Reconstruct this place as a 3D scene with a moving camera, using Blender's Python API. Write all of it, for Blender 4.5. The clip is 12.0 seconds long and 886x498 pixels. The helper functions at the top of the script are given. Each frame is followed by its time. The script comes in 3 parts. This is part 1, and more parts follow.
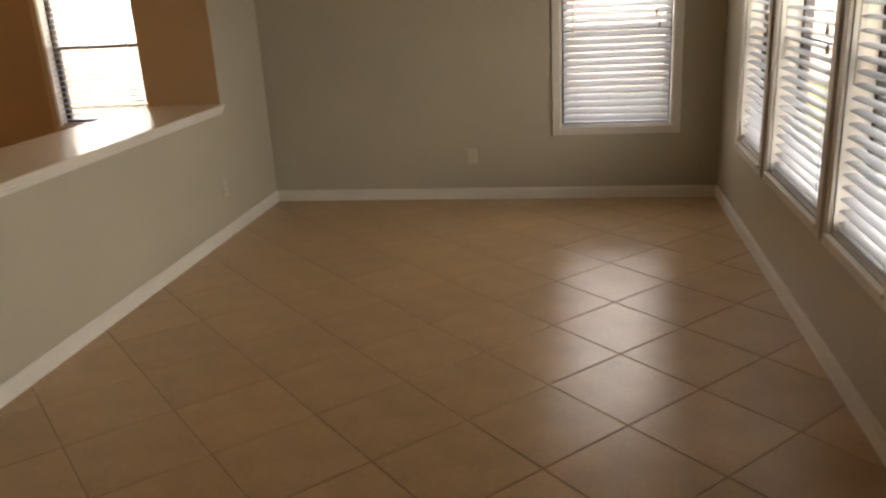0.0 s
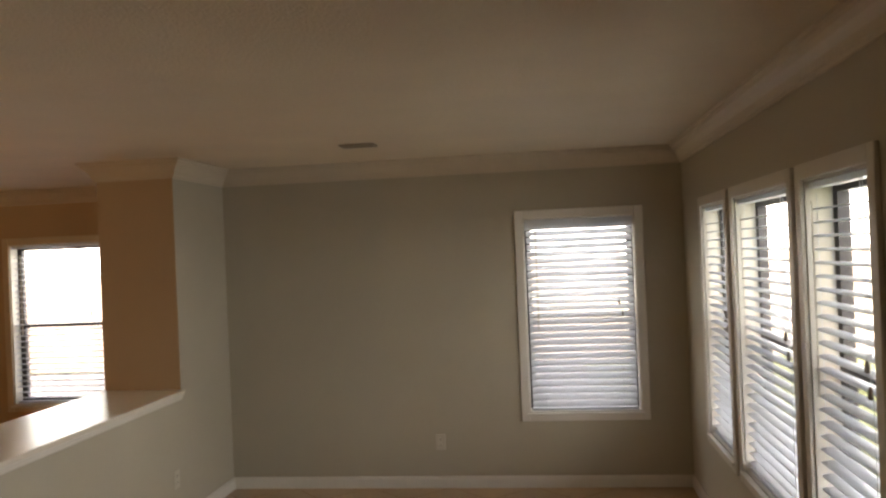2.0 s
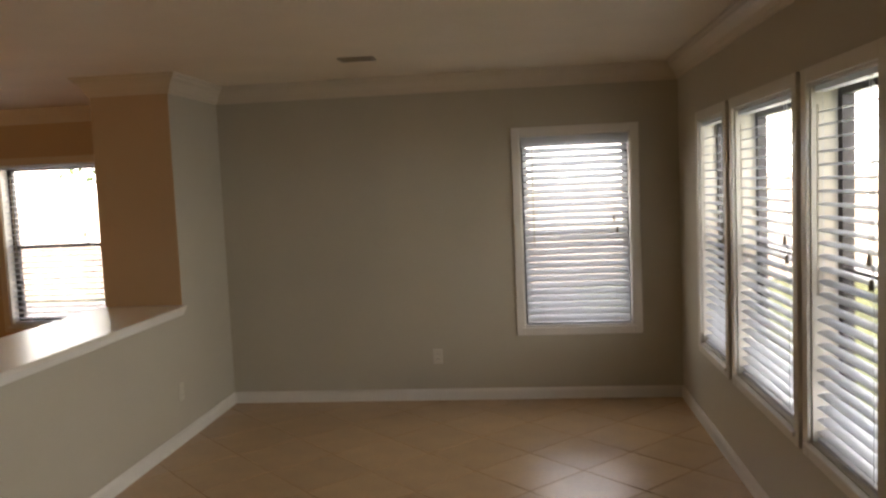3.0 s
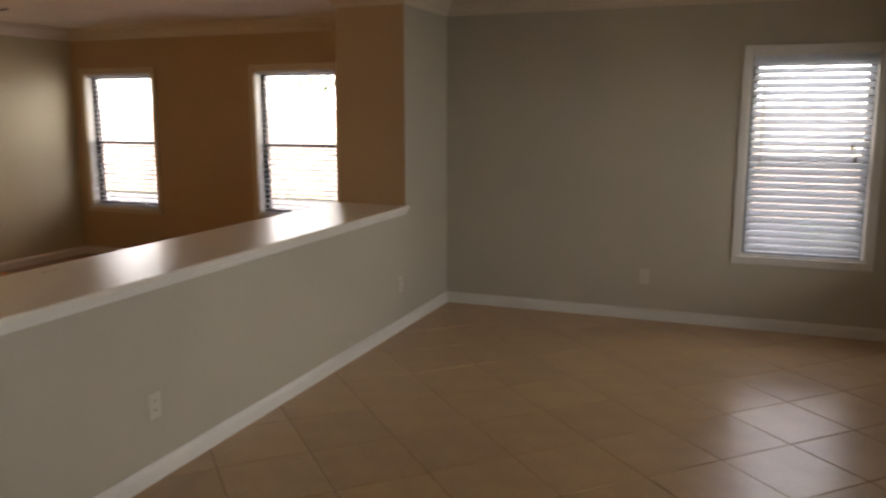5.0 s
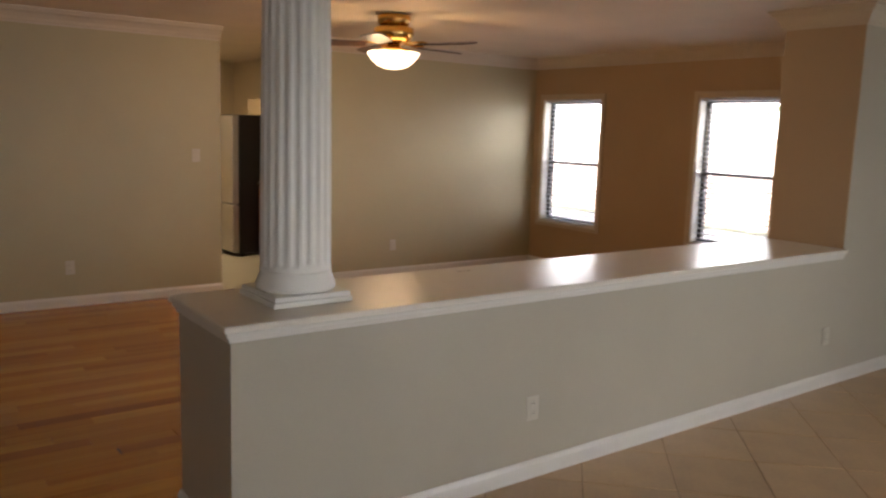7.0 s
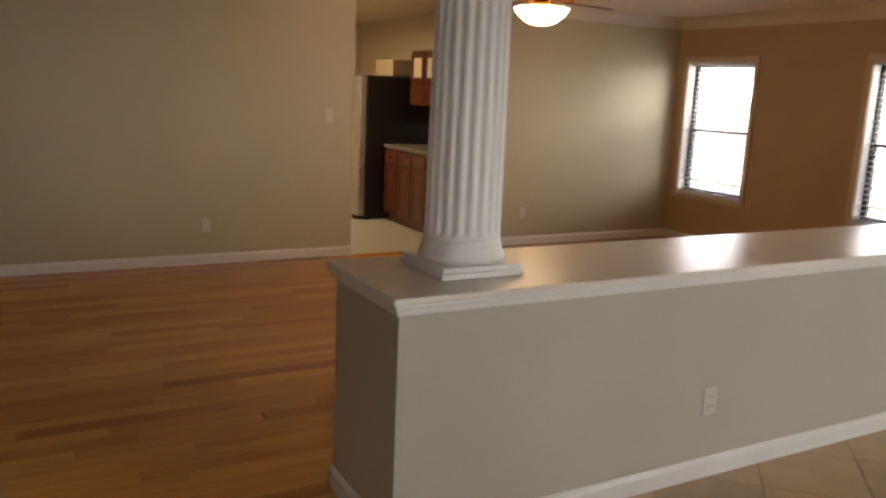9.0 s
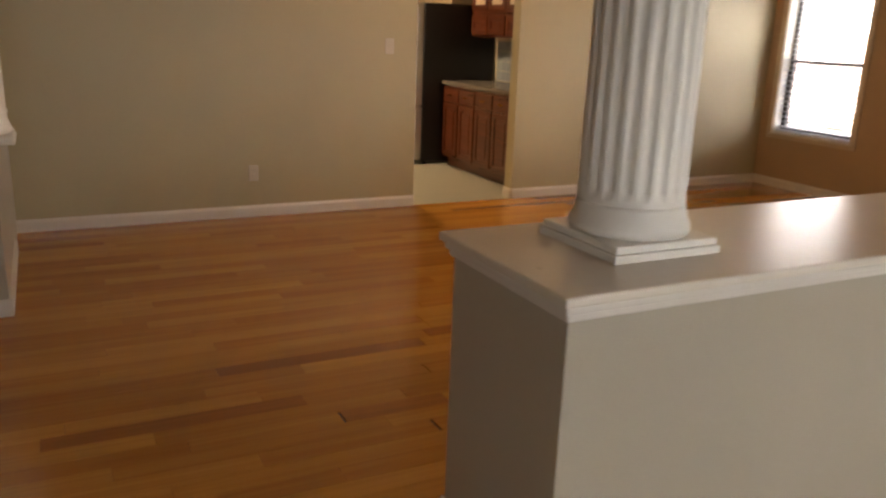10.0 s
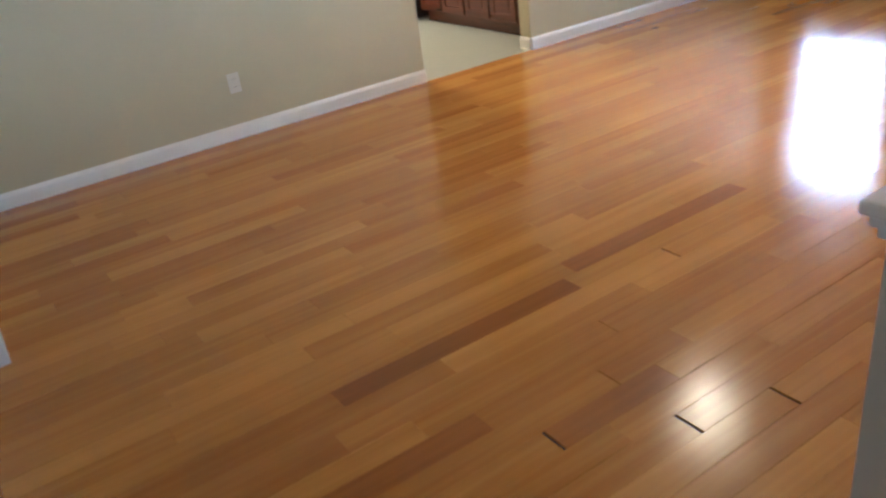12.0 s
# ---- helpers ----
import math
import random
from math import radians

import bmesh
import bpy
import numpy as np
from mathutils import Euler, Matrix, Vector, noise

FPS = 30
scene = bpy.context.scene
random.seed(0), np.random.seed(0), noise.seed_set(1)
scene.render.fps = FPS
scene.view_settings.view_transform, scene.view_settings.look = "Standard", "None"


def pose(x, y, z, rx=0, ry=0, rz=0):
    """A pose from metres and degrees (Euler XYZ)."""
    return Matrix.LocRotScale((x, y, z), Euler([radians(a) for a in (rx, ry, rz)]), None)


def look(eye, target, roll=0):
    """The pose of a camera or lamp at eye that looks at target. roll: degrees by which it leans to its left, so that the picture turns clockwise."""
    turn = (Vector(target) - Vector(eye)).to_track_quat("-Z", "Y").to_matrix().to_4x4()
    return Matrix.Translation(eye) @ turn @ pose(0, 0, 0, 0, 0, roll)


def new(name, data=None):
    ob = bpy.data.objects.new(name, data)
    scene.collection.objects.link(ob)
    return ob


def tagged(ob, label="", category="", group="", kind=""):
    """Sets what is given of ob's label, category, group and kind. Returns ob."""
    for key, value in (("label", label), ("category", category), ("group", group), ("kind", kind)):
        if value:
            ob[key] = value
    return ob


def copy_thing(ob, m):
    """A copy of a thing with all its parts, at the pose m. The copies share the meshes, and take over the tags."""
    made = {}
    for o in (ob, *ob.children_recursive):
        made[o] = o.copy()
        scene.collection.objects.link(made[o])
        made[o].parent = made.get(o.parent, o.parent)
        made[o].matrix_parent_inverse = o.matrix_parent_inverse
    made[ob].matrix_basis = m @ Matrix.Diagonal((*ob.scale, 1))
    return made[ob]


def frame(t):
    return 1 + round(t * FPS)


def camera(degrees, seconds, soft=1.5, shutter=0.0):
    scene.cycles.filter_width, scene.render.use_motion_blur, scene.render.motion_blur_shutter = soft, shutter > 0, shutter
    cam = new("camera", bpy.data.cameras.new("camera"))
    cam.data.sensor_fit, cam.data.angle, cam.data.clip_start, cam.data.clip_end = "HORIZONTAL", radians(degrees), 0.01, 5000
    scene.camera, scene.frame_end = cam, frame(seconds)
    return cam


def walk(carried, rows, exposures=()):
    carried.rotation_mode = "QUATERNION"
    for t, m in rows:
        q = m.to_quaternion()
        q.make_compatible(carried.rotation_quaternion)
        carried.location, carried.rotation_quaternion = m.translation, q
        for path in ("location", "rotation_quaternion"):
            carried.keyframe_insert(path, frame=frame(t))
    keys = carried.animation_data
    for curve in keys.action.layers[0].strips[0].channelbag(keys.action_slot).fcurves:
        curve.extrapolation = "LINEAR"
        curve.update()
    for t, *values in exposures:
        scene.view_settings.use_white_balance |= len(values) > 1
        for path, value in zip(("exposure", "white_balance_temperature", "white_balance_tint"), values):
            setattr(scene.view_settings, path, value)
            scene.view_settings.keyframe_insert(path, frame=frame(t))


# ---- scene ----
# camera and walk
cam = camera(58.1, 12.0, soft=2.4, shutter=0.4)
PATH = [
    (0, (2.409, -6.002, 1.588), (2.076, -4.131, 0.963), -3.2),
    (0.5, (2.435, -5.875, 1.661), (2.09, -3.986, 1.104), -3.3),
    (1, (2.342, -5.843, 1.584), (2.044, -3.874, 1.396), -2.5),
    (1.5, (2.345, -5.899, 1.701), (2.092, -3.916, 1.723), -2.6),
    (2, (2.449, -5.871, 1.752), (2.193, -3.887, 1.758), -2.4),
    (2.5, (2.332, -5.881, 1.701), (2.125, -3.893, 1.625), -2.5),
    (4.5, (2.353, -6.115, 1.581), (1.876, -4.201, 1.251), -0.1),
    (5, (2.359, -6.097, 1.597), (1.639, -4.263, 1.25), -0.1),
    (5.5, (2.448, -6.154, 1.634), (1.535, -4.414, 1.262), -0.9),
    (6, (2.489, -6.087, 1.572), (1.347, -4.481, 1.229), -0.0),
    (6.5, (2.471, -5.962, 1.55), (1.029, -4.61, 1.246), 1.0),
    (7, (2.576, -5.942, 1.595), (0.984, -4.768, 1.296), 1.8),
    (9, (2.185, -6.004, 1.546), (0.469, -5.053, 1.156), 2.6),
    (9.5, (1.765, -5.913, 1.471), (0.036, -5.013, 1.022), 2.1),
    (10, (1.324, -5.917, 1.444), (-0.396, -5.05, 0.908), 2.1),
    (10.5, (0.942, -5.92, 1.43), (-0.765, -5.108, 0.778), 0.5),
    (11, (0.64, -5.974, 1.423), (-1.025, -5.195, 0.636), -1.4),
    (11.5, (0.297, -6.071, 1.42), (-1.304, -5.26, 0.537), -5.0),
    (12, (0.005, -6.039, 1.447), (-1.526, -5.122, 0.544), -7.9),
]
EXPOSURES = [(0, 2.4, 8100, 17), (1, 2.35, 7700, 16), (2.5, 2.25, 7400, 16), (4.5, 2.05, 7200, 18), (5.5, 2.08, 6900, 18), (6.5, 2.40, 6600, 17), (9, 2.70, 6800, 18), (10.5, 3.22, 7200, 18), (11, 3.60, 5450, 11), (11.5, 3.78, 4850, 7), (12, 3.90, 4650, 4)]
walk(cam, [(t, look(eye, target, roll)) for t, eye, target, roll in PATH], EXPOSURES)

# plan, metres: x east, y north, z up; the corner of the tiled room is the origin
XE = 3.43          # east wall, inner face
YF = 0.0           # north wall of the tiled room
YO = 0.68         # north wall of the wood-floored room
XK = -4.627        # west wall, towards the kitchen
XP = -0.54         # back of the ledge wall and pier
YP = -0.83         # south face of the pier
YL = -4.94         # south end of the ledge wall
ZL = 0.863         # top of the ledge wall under its cap
ZC = 2.44          # ceiling
YT = -6.17         # line of the low entry wall
YS = -9.2          # south closing wall
YW = -6.26          # edge between wood and tile at the entry
XD = -4.15         # entry wall with the glazed door

# world and light
world = bpy.data.worlds.new("sky")
scene.world = world
world.use_nodes = True
wn = world.node_tree
sky = wn.nodes.new("ShaderNodeTexSky")
sky.sky_type = "NISHITA"
sky.sun_disc = False
sky.sun_elevation, sky.sun_rotation = radians(47), radians(180)
sky.dust_density = 4.0
wn.links.new(sky.outputs[0], wn.nodes["Background"].inputs[0])
wn.nodes["Background"].inputs[1].default_value = 0.15

sun_data = bpy.data.lights.new("sun", "SUN")
sun_data.energy, sun_data.angle, sun_data.color = 4.5, radians(10), (1.0, 0.95, 0.88)
sun = new("sun", sun_data)
sun.matrix_world = look((0, -13, 14), (0, 0, 0))


def window_light(x, y, z, tx, ty, tz, w, h, power):
    data = bpy.data.lights.new("window_light", "AREA")
    data.shape, data.size, data.size_y, data.energy = "RECTANGLE", w, h, power
    data.color = (0.84, 0.925, 1.0)
    ob = new("window_light", data)
    ob.matrix_world = look((x, y, z), (tx, ty, tz))
    return ob


def bulb(x, y, z, power, color, radius):
    data = bpy.data.lights.new("bulb", "POINT")
    data.energy, data.color, data.shadow_soft_size = power, color, radius
    data.specular_factor = 0.2
    ob = new("bulb", data)
    ob.location = (x, y, z)
    return ob


WARM = (1.0, 0.66, 0.34)
FAN = Vector((-2.70, -2.58, ZC))
bulb(FAN.x, FAN.y, ZC - 0.34, 6.0, WARM, 0.12)
# unseen kitchen lamp, added to account for the bright wall and fridge glint
kitchen_data = bpy.data.lights.new("kitchen_fill_light", "AREA")
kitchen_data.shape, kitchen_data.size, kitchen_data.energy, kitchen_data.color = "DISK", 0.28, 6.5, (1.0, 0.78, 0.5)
new("kitchen_fill_light", kitchen_data).matrix_world = look((-6.4, -3.2, ZC - 0.14), (-6.4, -3.19, 0))


# materials
def mat(name, color, rough=0.6, metal=0.0, var=0.08, scale=3.0, fine=60.0, bump=0.05, random_v=0.0, spec=0.5, coat=0.0, island=False):
    m = bpy.data.materials.new(name)
    m.use_nodes = True
    nt = m.node_tree
    b = nt.nodes["Principled BSDF"]
    b.inputs["Roughness"].default_value = rough
    b.inputs["Metallic"].default_value = metal
    b.inputs["Specular IOR Level"].default_value = spec
    b.inputs["Coat Weight"].default_value = coat
    tc = nt.nodes.new("ShaderNodeTexCoord")
    n1 = nt.nodes.new("ShaderNodeTexNoise")
    n1.inputs["Scale"].default_value = scale
    n1.inputs["Detail"].default_value = 5
    n2 = nt.nodes.new("ShaderNodeTexNoise")
    n2.inputs["Scale"].default_value = fine
    n2.inputs["Detail"].default_value = 3
    for n in (n1, n2):
        nt.links.new(tc.outputs["Object"], n.inputs["Vector"])
    mix = nt.nodes.new("ShaderNodeMath")
    mix.operation = "MULTIPLY_ADD"
    nt.links.new(n2.outputs[0], mix.inputs[0])
    mix.inputs[1].default_value = 0.4
    nt.links.new(n1.outputs[0], mix.inputs[2])
    ramp = nt.nodes.new("ShaderNodeMapRange")
    ramp.inputs[1].default_value, ramp.inputs[2].default_value = 0.4, 1.0
    ramp.inputs[3].default_value, ramp.inputs[4].default_value = 1 - var, 1 + var
    nt.links.new(mix.outputs[0], ramp.inputs[0])
    last = ramp.outputs[0]
    if random_v:
        r = nt.nodes.new("ShaderNodeNewGeometry" if island else "ShaderNodeObjectInfo")
        rr = nt.nodes.new("ShaderNodeMapRange")
        rr.inputs[3].default_value, rr.inputs[4].default_value = 1 - random_v, 1 + random_v
        nt.links.new(r.outputs["Random Per Island" if island else "Random"], rr.inputs[0])
        mm = nt.nodes.new("ShaderNodeMath")
        mm.operation = "MULTIPLY"
        nt.links.new(last, mm.inputs[0])
        nt.links.new(rr.outputs[0], mm.inputs[1])
        last = mm.outputs[0]
    col = nt.nodes.new("ShaderNodeVectorMath")
    col.operation = "SCALE"
    col.inputs[0].default_value = color
    nt.links.new(last, col.inputs["Scale"])
    nt.links.new(col.outputs[0], b.inputs["Base Color"])
    rv = nt.nodes.new("ShaderNodeMapRange")
    rv.inputs[3].default_value, rv.inputs[4].default_value = max(0.02, rough * 0.85), min(1, rough * 1.15)
    nt.links.new(n1.outputs[0], rv.inputs[0])
    nt.links.new(rv.outputs[0], b.inputs["Roughness"])
    if bump:
        bp = nt.nodes.new("ShaderNodeBump")
        bp.inputs["Strength"].default_value = bump
        bp.inputs["Distance"].default_value = 0.01
        nt.links.new(n2.outputs[0], bp.inputs["Height"])
        nt.links.new(bp.outputs[0], b.inputs["Normal"])
    return m


def wood_mat(name, dark, light, rough, random_v, axis_scale, island=False, coat=0.0, grain=1.0):
    """Wood with grain along local Y, tone by object or island."""
    m = bpy.data.materials.new(name)
    m.use_nodes = True
    nt = m.node_tree
    b = nt.nodes["Principled BSDF"]
    tc = nt.nodes.new("ShaderNodeTexCoord")
    geo = nt.nodes.new("ShaderNodeNewGeometry" if island else "ShaderNodeObjectInfo")
    rnd = geo.outputs["Random Per Island" if island else "Random"]
    mp = nt.nodes.new("ShaderNodeMapping")
    mp.inputs["Scale"].default_value = axis_scale
    off = nt.nodes.new("ShaderNodeMath")
    off.operation = "MULTIPLY"
    off.inputs[1].default_value = 37.0
    nt.links.new(rnd, off.inputs[0])
    nt.links.new(off.outputs[0], mp.inputs["Location"])
    nt.links.new(tc.outputs["Object"], mp.inputs["Vector"])
    n1 = nt.nodes.new("ShaderNodeTexNoise")
    n1.inputs["Scale"].default_value = 1.0
    n1.inputs["Detail"].default_value = 6
    n1.inputs["Distortion"].default_value = 0.6
    nt.links.new(mp.outputs[0], n1.inputs["Vector"])
    a = nt.nodes.new("ShaderNodeMath")
    a.operation = "MULTIPLY_ADD"
    a.inputs[1].default_value = random_v
    nt.links.new(rnd, a.inputs[0])
    soft_ = nt.nodes.new("ShaderNodeMath")
    soft_.operation = "MULTIPLY_ADD"
    soft_.inputs[1].default_value, soft_.inputs[2].default_value = grain, 0.5 - 0.5 * grain
    nt.links.new(n1.outputs[0], soft_.inputs[0])
    nt.links.new(soft_.outputs[0], a.inputs[2])
    ramp = nt.nodes.new("ShaderNodeValToRGB")
    e = ramp.color_ramp.elements
    e[0].position, e[0].color = 0.30, (*dark, 1)
    e[1].position, e[1].color = 0.62 + random_v, (*light, 1)
    nt.links.new(a.outputs[0], ramp.inputs[0])
    nt.links.new(ramp.outputs[0], b.inputs["Base Color"])
    rv = nt.nodes.new("ShaderNodeMapRange")
    rv.inputs[3].default_value, rv.inputs[4].default_value = rough * 0.75, rough * 1.25
    nt.links.new(n1.outputs[0], rv.inputs[0])
    nt.links.new(rv.outputs[0], b.inputs["Roughness"])
    b.inputs["Coat Weight"].default_value = coat
    b.inputs["Coat Roughness"].default_value = 0.12
    bp = nt.nodes.new("ShaderNodeBump")
    bp.inputs["Strength"].default_value = 0.04
    bp.inputs["Distance"].default_value = 0.0012
    nt.links.new(n1.outputs[0], bp.inputs["Height"])
    nt.links.new(bp.outputs[0], b.inputs["Normal"])
    return m


def glass_mat(name, tint=(1, 1, 1), rough=0.0):
    m = bpy.data.materials.new(name)
    m.use_nodes = True
    nt = m.node_tree
    tr = nt.nodes.new("ShaderNodeBsdfTransparent")
    tr.inputs[0].default_value = (*tint, 1)
    gl = nt.nodes.new("ShaderNodeBsdfGlossy")
    gl.inputs["Roughness"].default_value = rough
    mx = nt.nodes.new("ShaderNodeMixShader")
    mx.inputs[0].default_value = 0.06
    nt.links.new(tr.outputs[0], mx.inputs[1])
    nt.links.new(gl.outputs[0], mx.inputs[2])
    nt.links.new(mx.outputs[0], nt.nodes["Material Output"].inputs[0])
    return m


def glow_mat(name, color, strength):
    m = bpy.data.materials.new(name)
    m.use_nodes = True
    b = m.node_tree.nodes["Principled BSDF"]
    b.inputs["Base Color"].default_value = (*color, 1)
    b.inputs["Roughness"].default_value = 0.4
    b.inputs["Emission Color"].default_value = (*color, 1)
    b.inputs["Emission Strength"].default_value = strength
    return m


M_WALL = mat("greige_paint", (0.42, 0.374, 0.286), 0.34, var=0.05, scale=1.6, fine=140, bump=0.12)
# same greige as above, with the fan lamp's warm tint put into the colour
M_WALLK = mat("lamp_tinted_greige", (0.41, 0.352, 0.212), 0.50, var=0.05, scale=1.6, fine=140, bump=0.12)
# slightly tan paint, its colour deepened for the warm lamp light
M_TAN = mat("lamp_warmed_tan_paint", (0.42, 0.290, 0.166), 0.5, var=0.05, scale=1.6, fine=140, bump=0.12)
M_CREAM = mat("cream_paint", (0.62, 0.53, 0.38), 0.6, var=0.05, scale=1.6, fine=140, bump=0.12)
M_CEIL = mat("ceiling_paint", (0.71, 0.61, 0.47), 0.85, var=0.06, scale=2.0, fine=90, bump=0.5)
M_WHITE = mat("white_trim_paint", (0.64, 0.60, 0.53), 0.35, var=0.04, scale=4, fine=50, bump=0.03)
M_TANTRIM = mat("tan_trim_paint", (0.52, 0.42, 0.29), 0.4, var=0.04, scale=4, fine=50, bump=0.03)
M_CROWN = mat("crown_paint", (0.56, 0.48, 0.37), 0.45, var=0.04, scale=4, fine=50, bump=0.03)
M_COLUMN = mat("column_paint", (0.74, 0.71, 0.64), 0.5, var=0.04, scale=5, fine=60, bump=0.04)
M_CAP = mat("ledge_gloss_paint", (0.66, 0.60, 0.50), 0.29, var=0.05, scale=3, fine=30, bump=0.02)
M_TILE = mat("floor_tile", (0.44, 0.282, 0.145), 0.29, var=0.14, scale=5, fine=40, bump=0.03, random_v=0.06)
M_GROUT = mat("grout", (0.28, 0.185, 0.105), 0.9, var=0.2, scale=8, fine=90, bump=0.2)
M_KTILE = mat("kitchen_tile", (0.36, 0.34, 0.26), 0.35, var=0.08, scale=5, fine=40, bump=0.03)
M_OAK = wood_mat("floor_wood", (0.27, 0.089, 0.011), (0.52, 0.242, 0.040), 0.15, 0.42, (30, 1.0, 10), coat=0.06, grain=0.65)
M_OAKD = wood_mat("floor_wood_dark", (0.20, 0.062, 0.010), (0.335, 0.124, 0.022), 0.15, 0.25, (30, 1.0, 10), coat=0.06, grain=0.65)
M_GAP = mat("floor_gap", (0.035, 0.014, 0.006), 0.8, var=0.2, bump=0.0)
M_CHERRY = wood_mat("cherry_wood", (0.050, 0.012, 0.006), (0.135, 0.036, 0.015), 0.3, 0.2, (3, 3, 26), coat=0.2)
M_DARKWOOD = wood_mat("blade_wood", (0.03, 0.012, 0.006), (0.09, 0.035, 0.016), 0.35, 0.15, (6, 40, 6))
M_BRASS = mat("polished_brass", (0.70, 0.42, 0.12), 0.18, metal=1.0, var=0.08, scale=9, bump=0.0)
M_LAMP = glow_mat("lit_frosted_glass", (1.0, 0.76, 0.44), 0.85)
M_BRONZE = mat("bronze_frame", (0.035, 0.032, 0.035), 0.4, metal=0.3, var=0.15, bump=0.02)
M_SLAT = mat("blind_slat", (0.60, 0.60, 0.60), 0.45, var=0.04, scale=6, bump=0.02)
for m_ in (M_SLAT,):
    nt = m_.node_tree
    outn = next(n for n in nt.nodes if n.type == "OUTPUT_MATERIAL")
    shader = outn.inputs["Surface"].links[0].from_socket
    tr = nt.nodes.new("ShaderNodeBsdfTranslucent")
    tr.inputs["Color"].default_value = (0.70, 0.74, 0.80, 1)
    mixn = nt.nodes.new("ShaderNodeMixShader")
    mixn.inputs[0].default_value = 0.35
    nt.links.new(shader, mixn.inputs[1])
    nt.links.new(tr.outputs[0], mixn.inputs[2])
    nt.links.new(mixn.outputs[0], outn.inputs["Surface"])
M_TASSEL = mat("tassel_plastic", (0.16, 0.13, 0.10), 0.4, bump=0.0)
M_GLASS = glass_mat("window_glass")
M_SCREEN = glass_mat("insect_screen", (0.74, 0.74, 0.76), 0.6)
M_BLACK = mat("black_enamel", (0.012, 0.011, 0.012), 0.3, var=0.2, bump=0.04)
M_STEEL = mat("brushed_steel", (0.55, 0.52, 0.47), 0.3, metal=0.9, var=0.08, scale=4, fine=120, bump=0.02)
M_STONE = mat("counter_laminate", (0.17, 0.145, 0.12), 0.25, var=0.3, scale=30, fine=120, bump=0.0)
M_SPLASH = mat("backsplash_tile", (0.35, 0.38, 0.40), 0.2, var=0.1, scale=6, bump=0.0, random_v=0.1)
M_BOX = mat("cardboard", (0.40, 0.31, 0.18), 0.8, var=0.1, bump=0.05)
M_VENT = mat("vent_metal", (0.26, 0.21, 0.15), 0.5, var=0.1, bump=0.0)
M_DARK = mat("vent_dark", (0.03, 0.025, 0.02), 0.8, bump=0.0)
M_PLATE = mat("plate_plastic", (0.52, 0.48, 0.39), 0.4, var=0.02, bump=0.0)
M_GRASS = mat("lawn", (0.16, 0.19, 0.08), 0.9, var=0.4, scale=0.8, fine=30, bump=0.6)
M_FENCE = wood_mat("fence_cedar", (0.50, 0.42, 0.35), (0.66, 0.57, 0.49), 0.8, 0.4, (20, 20, 2))
M_BARK = mat("bark", (0.10, 0.075, 0.05), 0.9, var=0.4, scale=6, fine=30, bump=0.6)
M_LEAF = mat("leaf", (0.07, 0.12, 0.035), 0.6, var=0.3, random_v=0.3, island=True, bump=0.0)
M_PATIO = mat("concrete", (0.33, 0.33, 0.33), 0.85, var=0.15, scale=2, fine=60, bump=0.2)
M_HVAC = mat("painted_metal", (0.36, 0.36, 0.35), 0.5, var=0.1, bump=0.0)


# mesh helpers
def box(bm, x0, y0, z0, x1, y1, z1, bevel=0.0):
    made = bmesh.ops.create_cube(bm, size=1)["verts"]
    for v in made:
        v.co = Vector((x0 + (v.co.x + 0.5) * (x1 - x0), y0 + (v.co.y + 0.5) * (y1 - y0), z0 + (v.co.z + 0.5) * (z1 - z0)))
    if bevel:
        edges = list({e for v in made for e in v.link_edges})
        bmesh.ops.bevel(bm, geom=edges, offset=bevel, segments=2, profile=0.5, affect="EDGES")
    return made


def boxes(*specs, bevel=0.0):
    bm = bmesh.new()
    for s in specs:
        box(bm, *s, bevel=bevel)
    return bm


def mesh_of(name, bm, material, smooth=False):
    bmesh.ops.recalc_face_normals(bm, faces=bm.faces)
    me = bpy.data.meshes.new(name)
    bm.to_mesh(me)
    bm.free()
    me.materials.append(material)
    if smooth:
        for p in me.polygons:
            p.use_smooth = True
    return me


def part(name, bm, material, parent=None, label="", smooth=False):
    ob = new(name, mesh_of(name, bm, material, smooth))
    if parent:
        ob.parent = parent
    if label:
        ob["label"] = label
    return ob


def piece(name, me, parent, m=None):
    ob = new(name, me)
    ob.parent = parent
    if m is not None:
        ob.matrix_basis = m
    return ob


def empty(name, x, y, z, label, category, group="", kind="", rz=0):
    ob = new(name)
    ob.empty_display_size = 0.1
    ob.matrix_basis = pose(x, y, z, 0, 0, rz)
    return tagged(ob, label, category, group, kind)


def lathe(profile, n=32):
    """Turned body from (radius, height) pairs."""
    bm = bmesh.new()
    rings = []
    for r, z in profile:
        rings.append([bm.verts.new((r * math.cos(2 * math.pi * i / n), r * math.sin(2 * math.pi * i / n), z)) for i in range(n)])
    for a, b in zip(rings, rings[1:]):
        for i in range(n):
            bm.faces.new((a[i], a[(i + 1) % n], b[(i + 1) % n], b[i]))
    bm.faces.new(rings[0][::-1])
    bm.faces.new(rings[-1])
    return bm


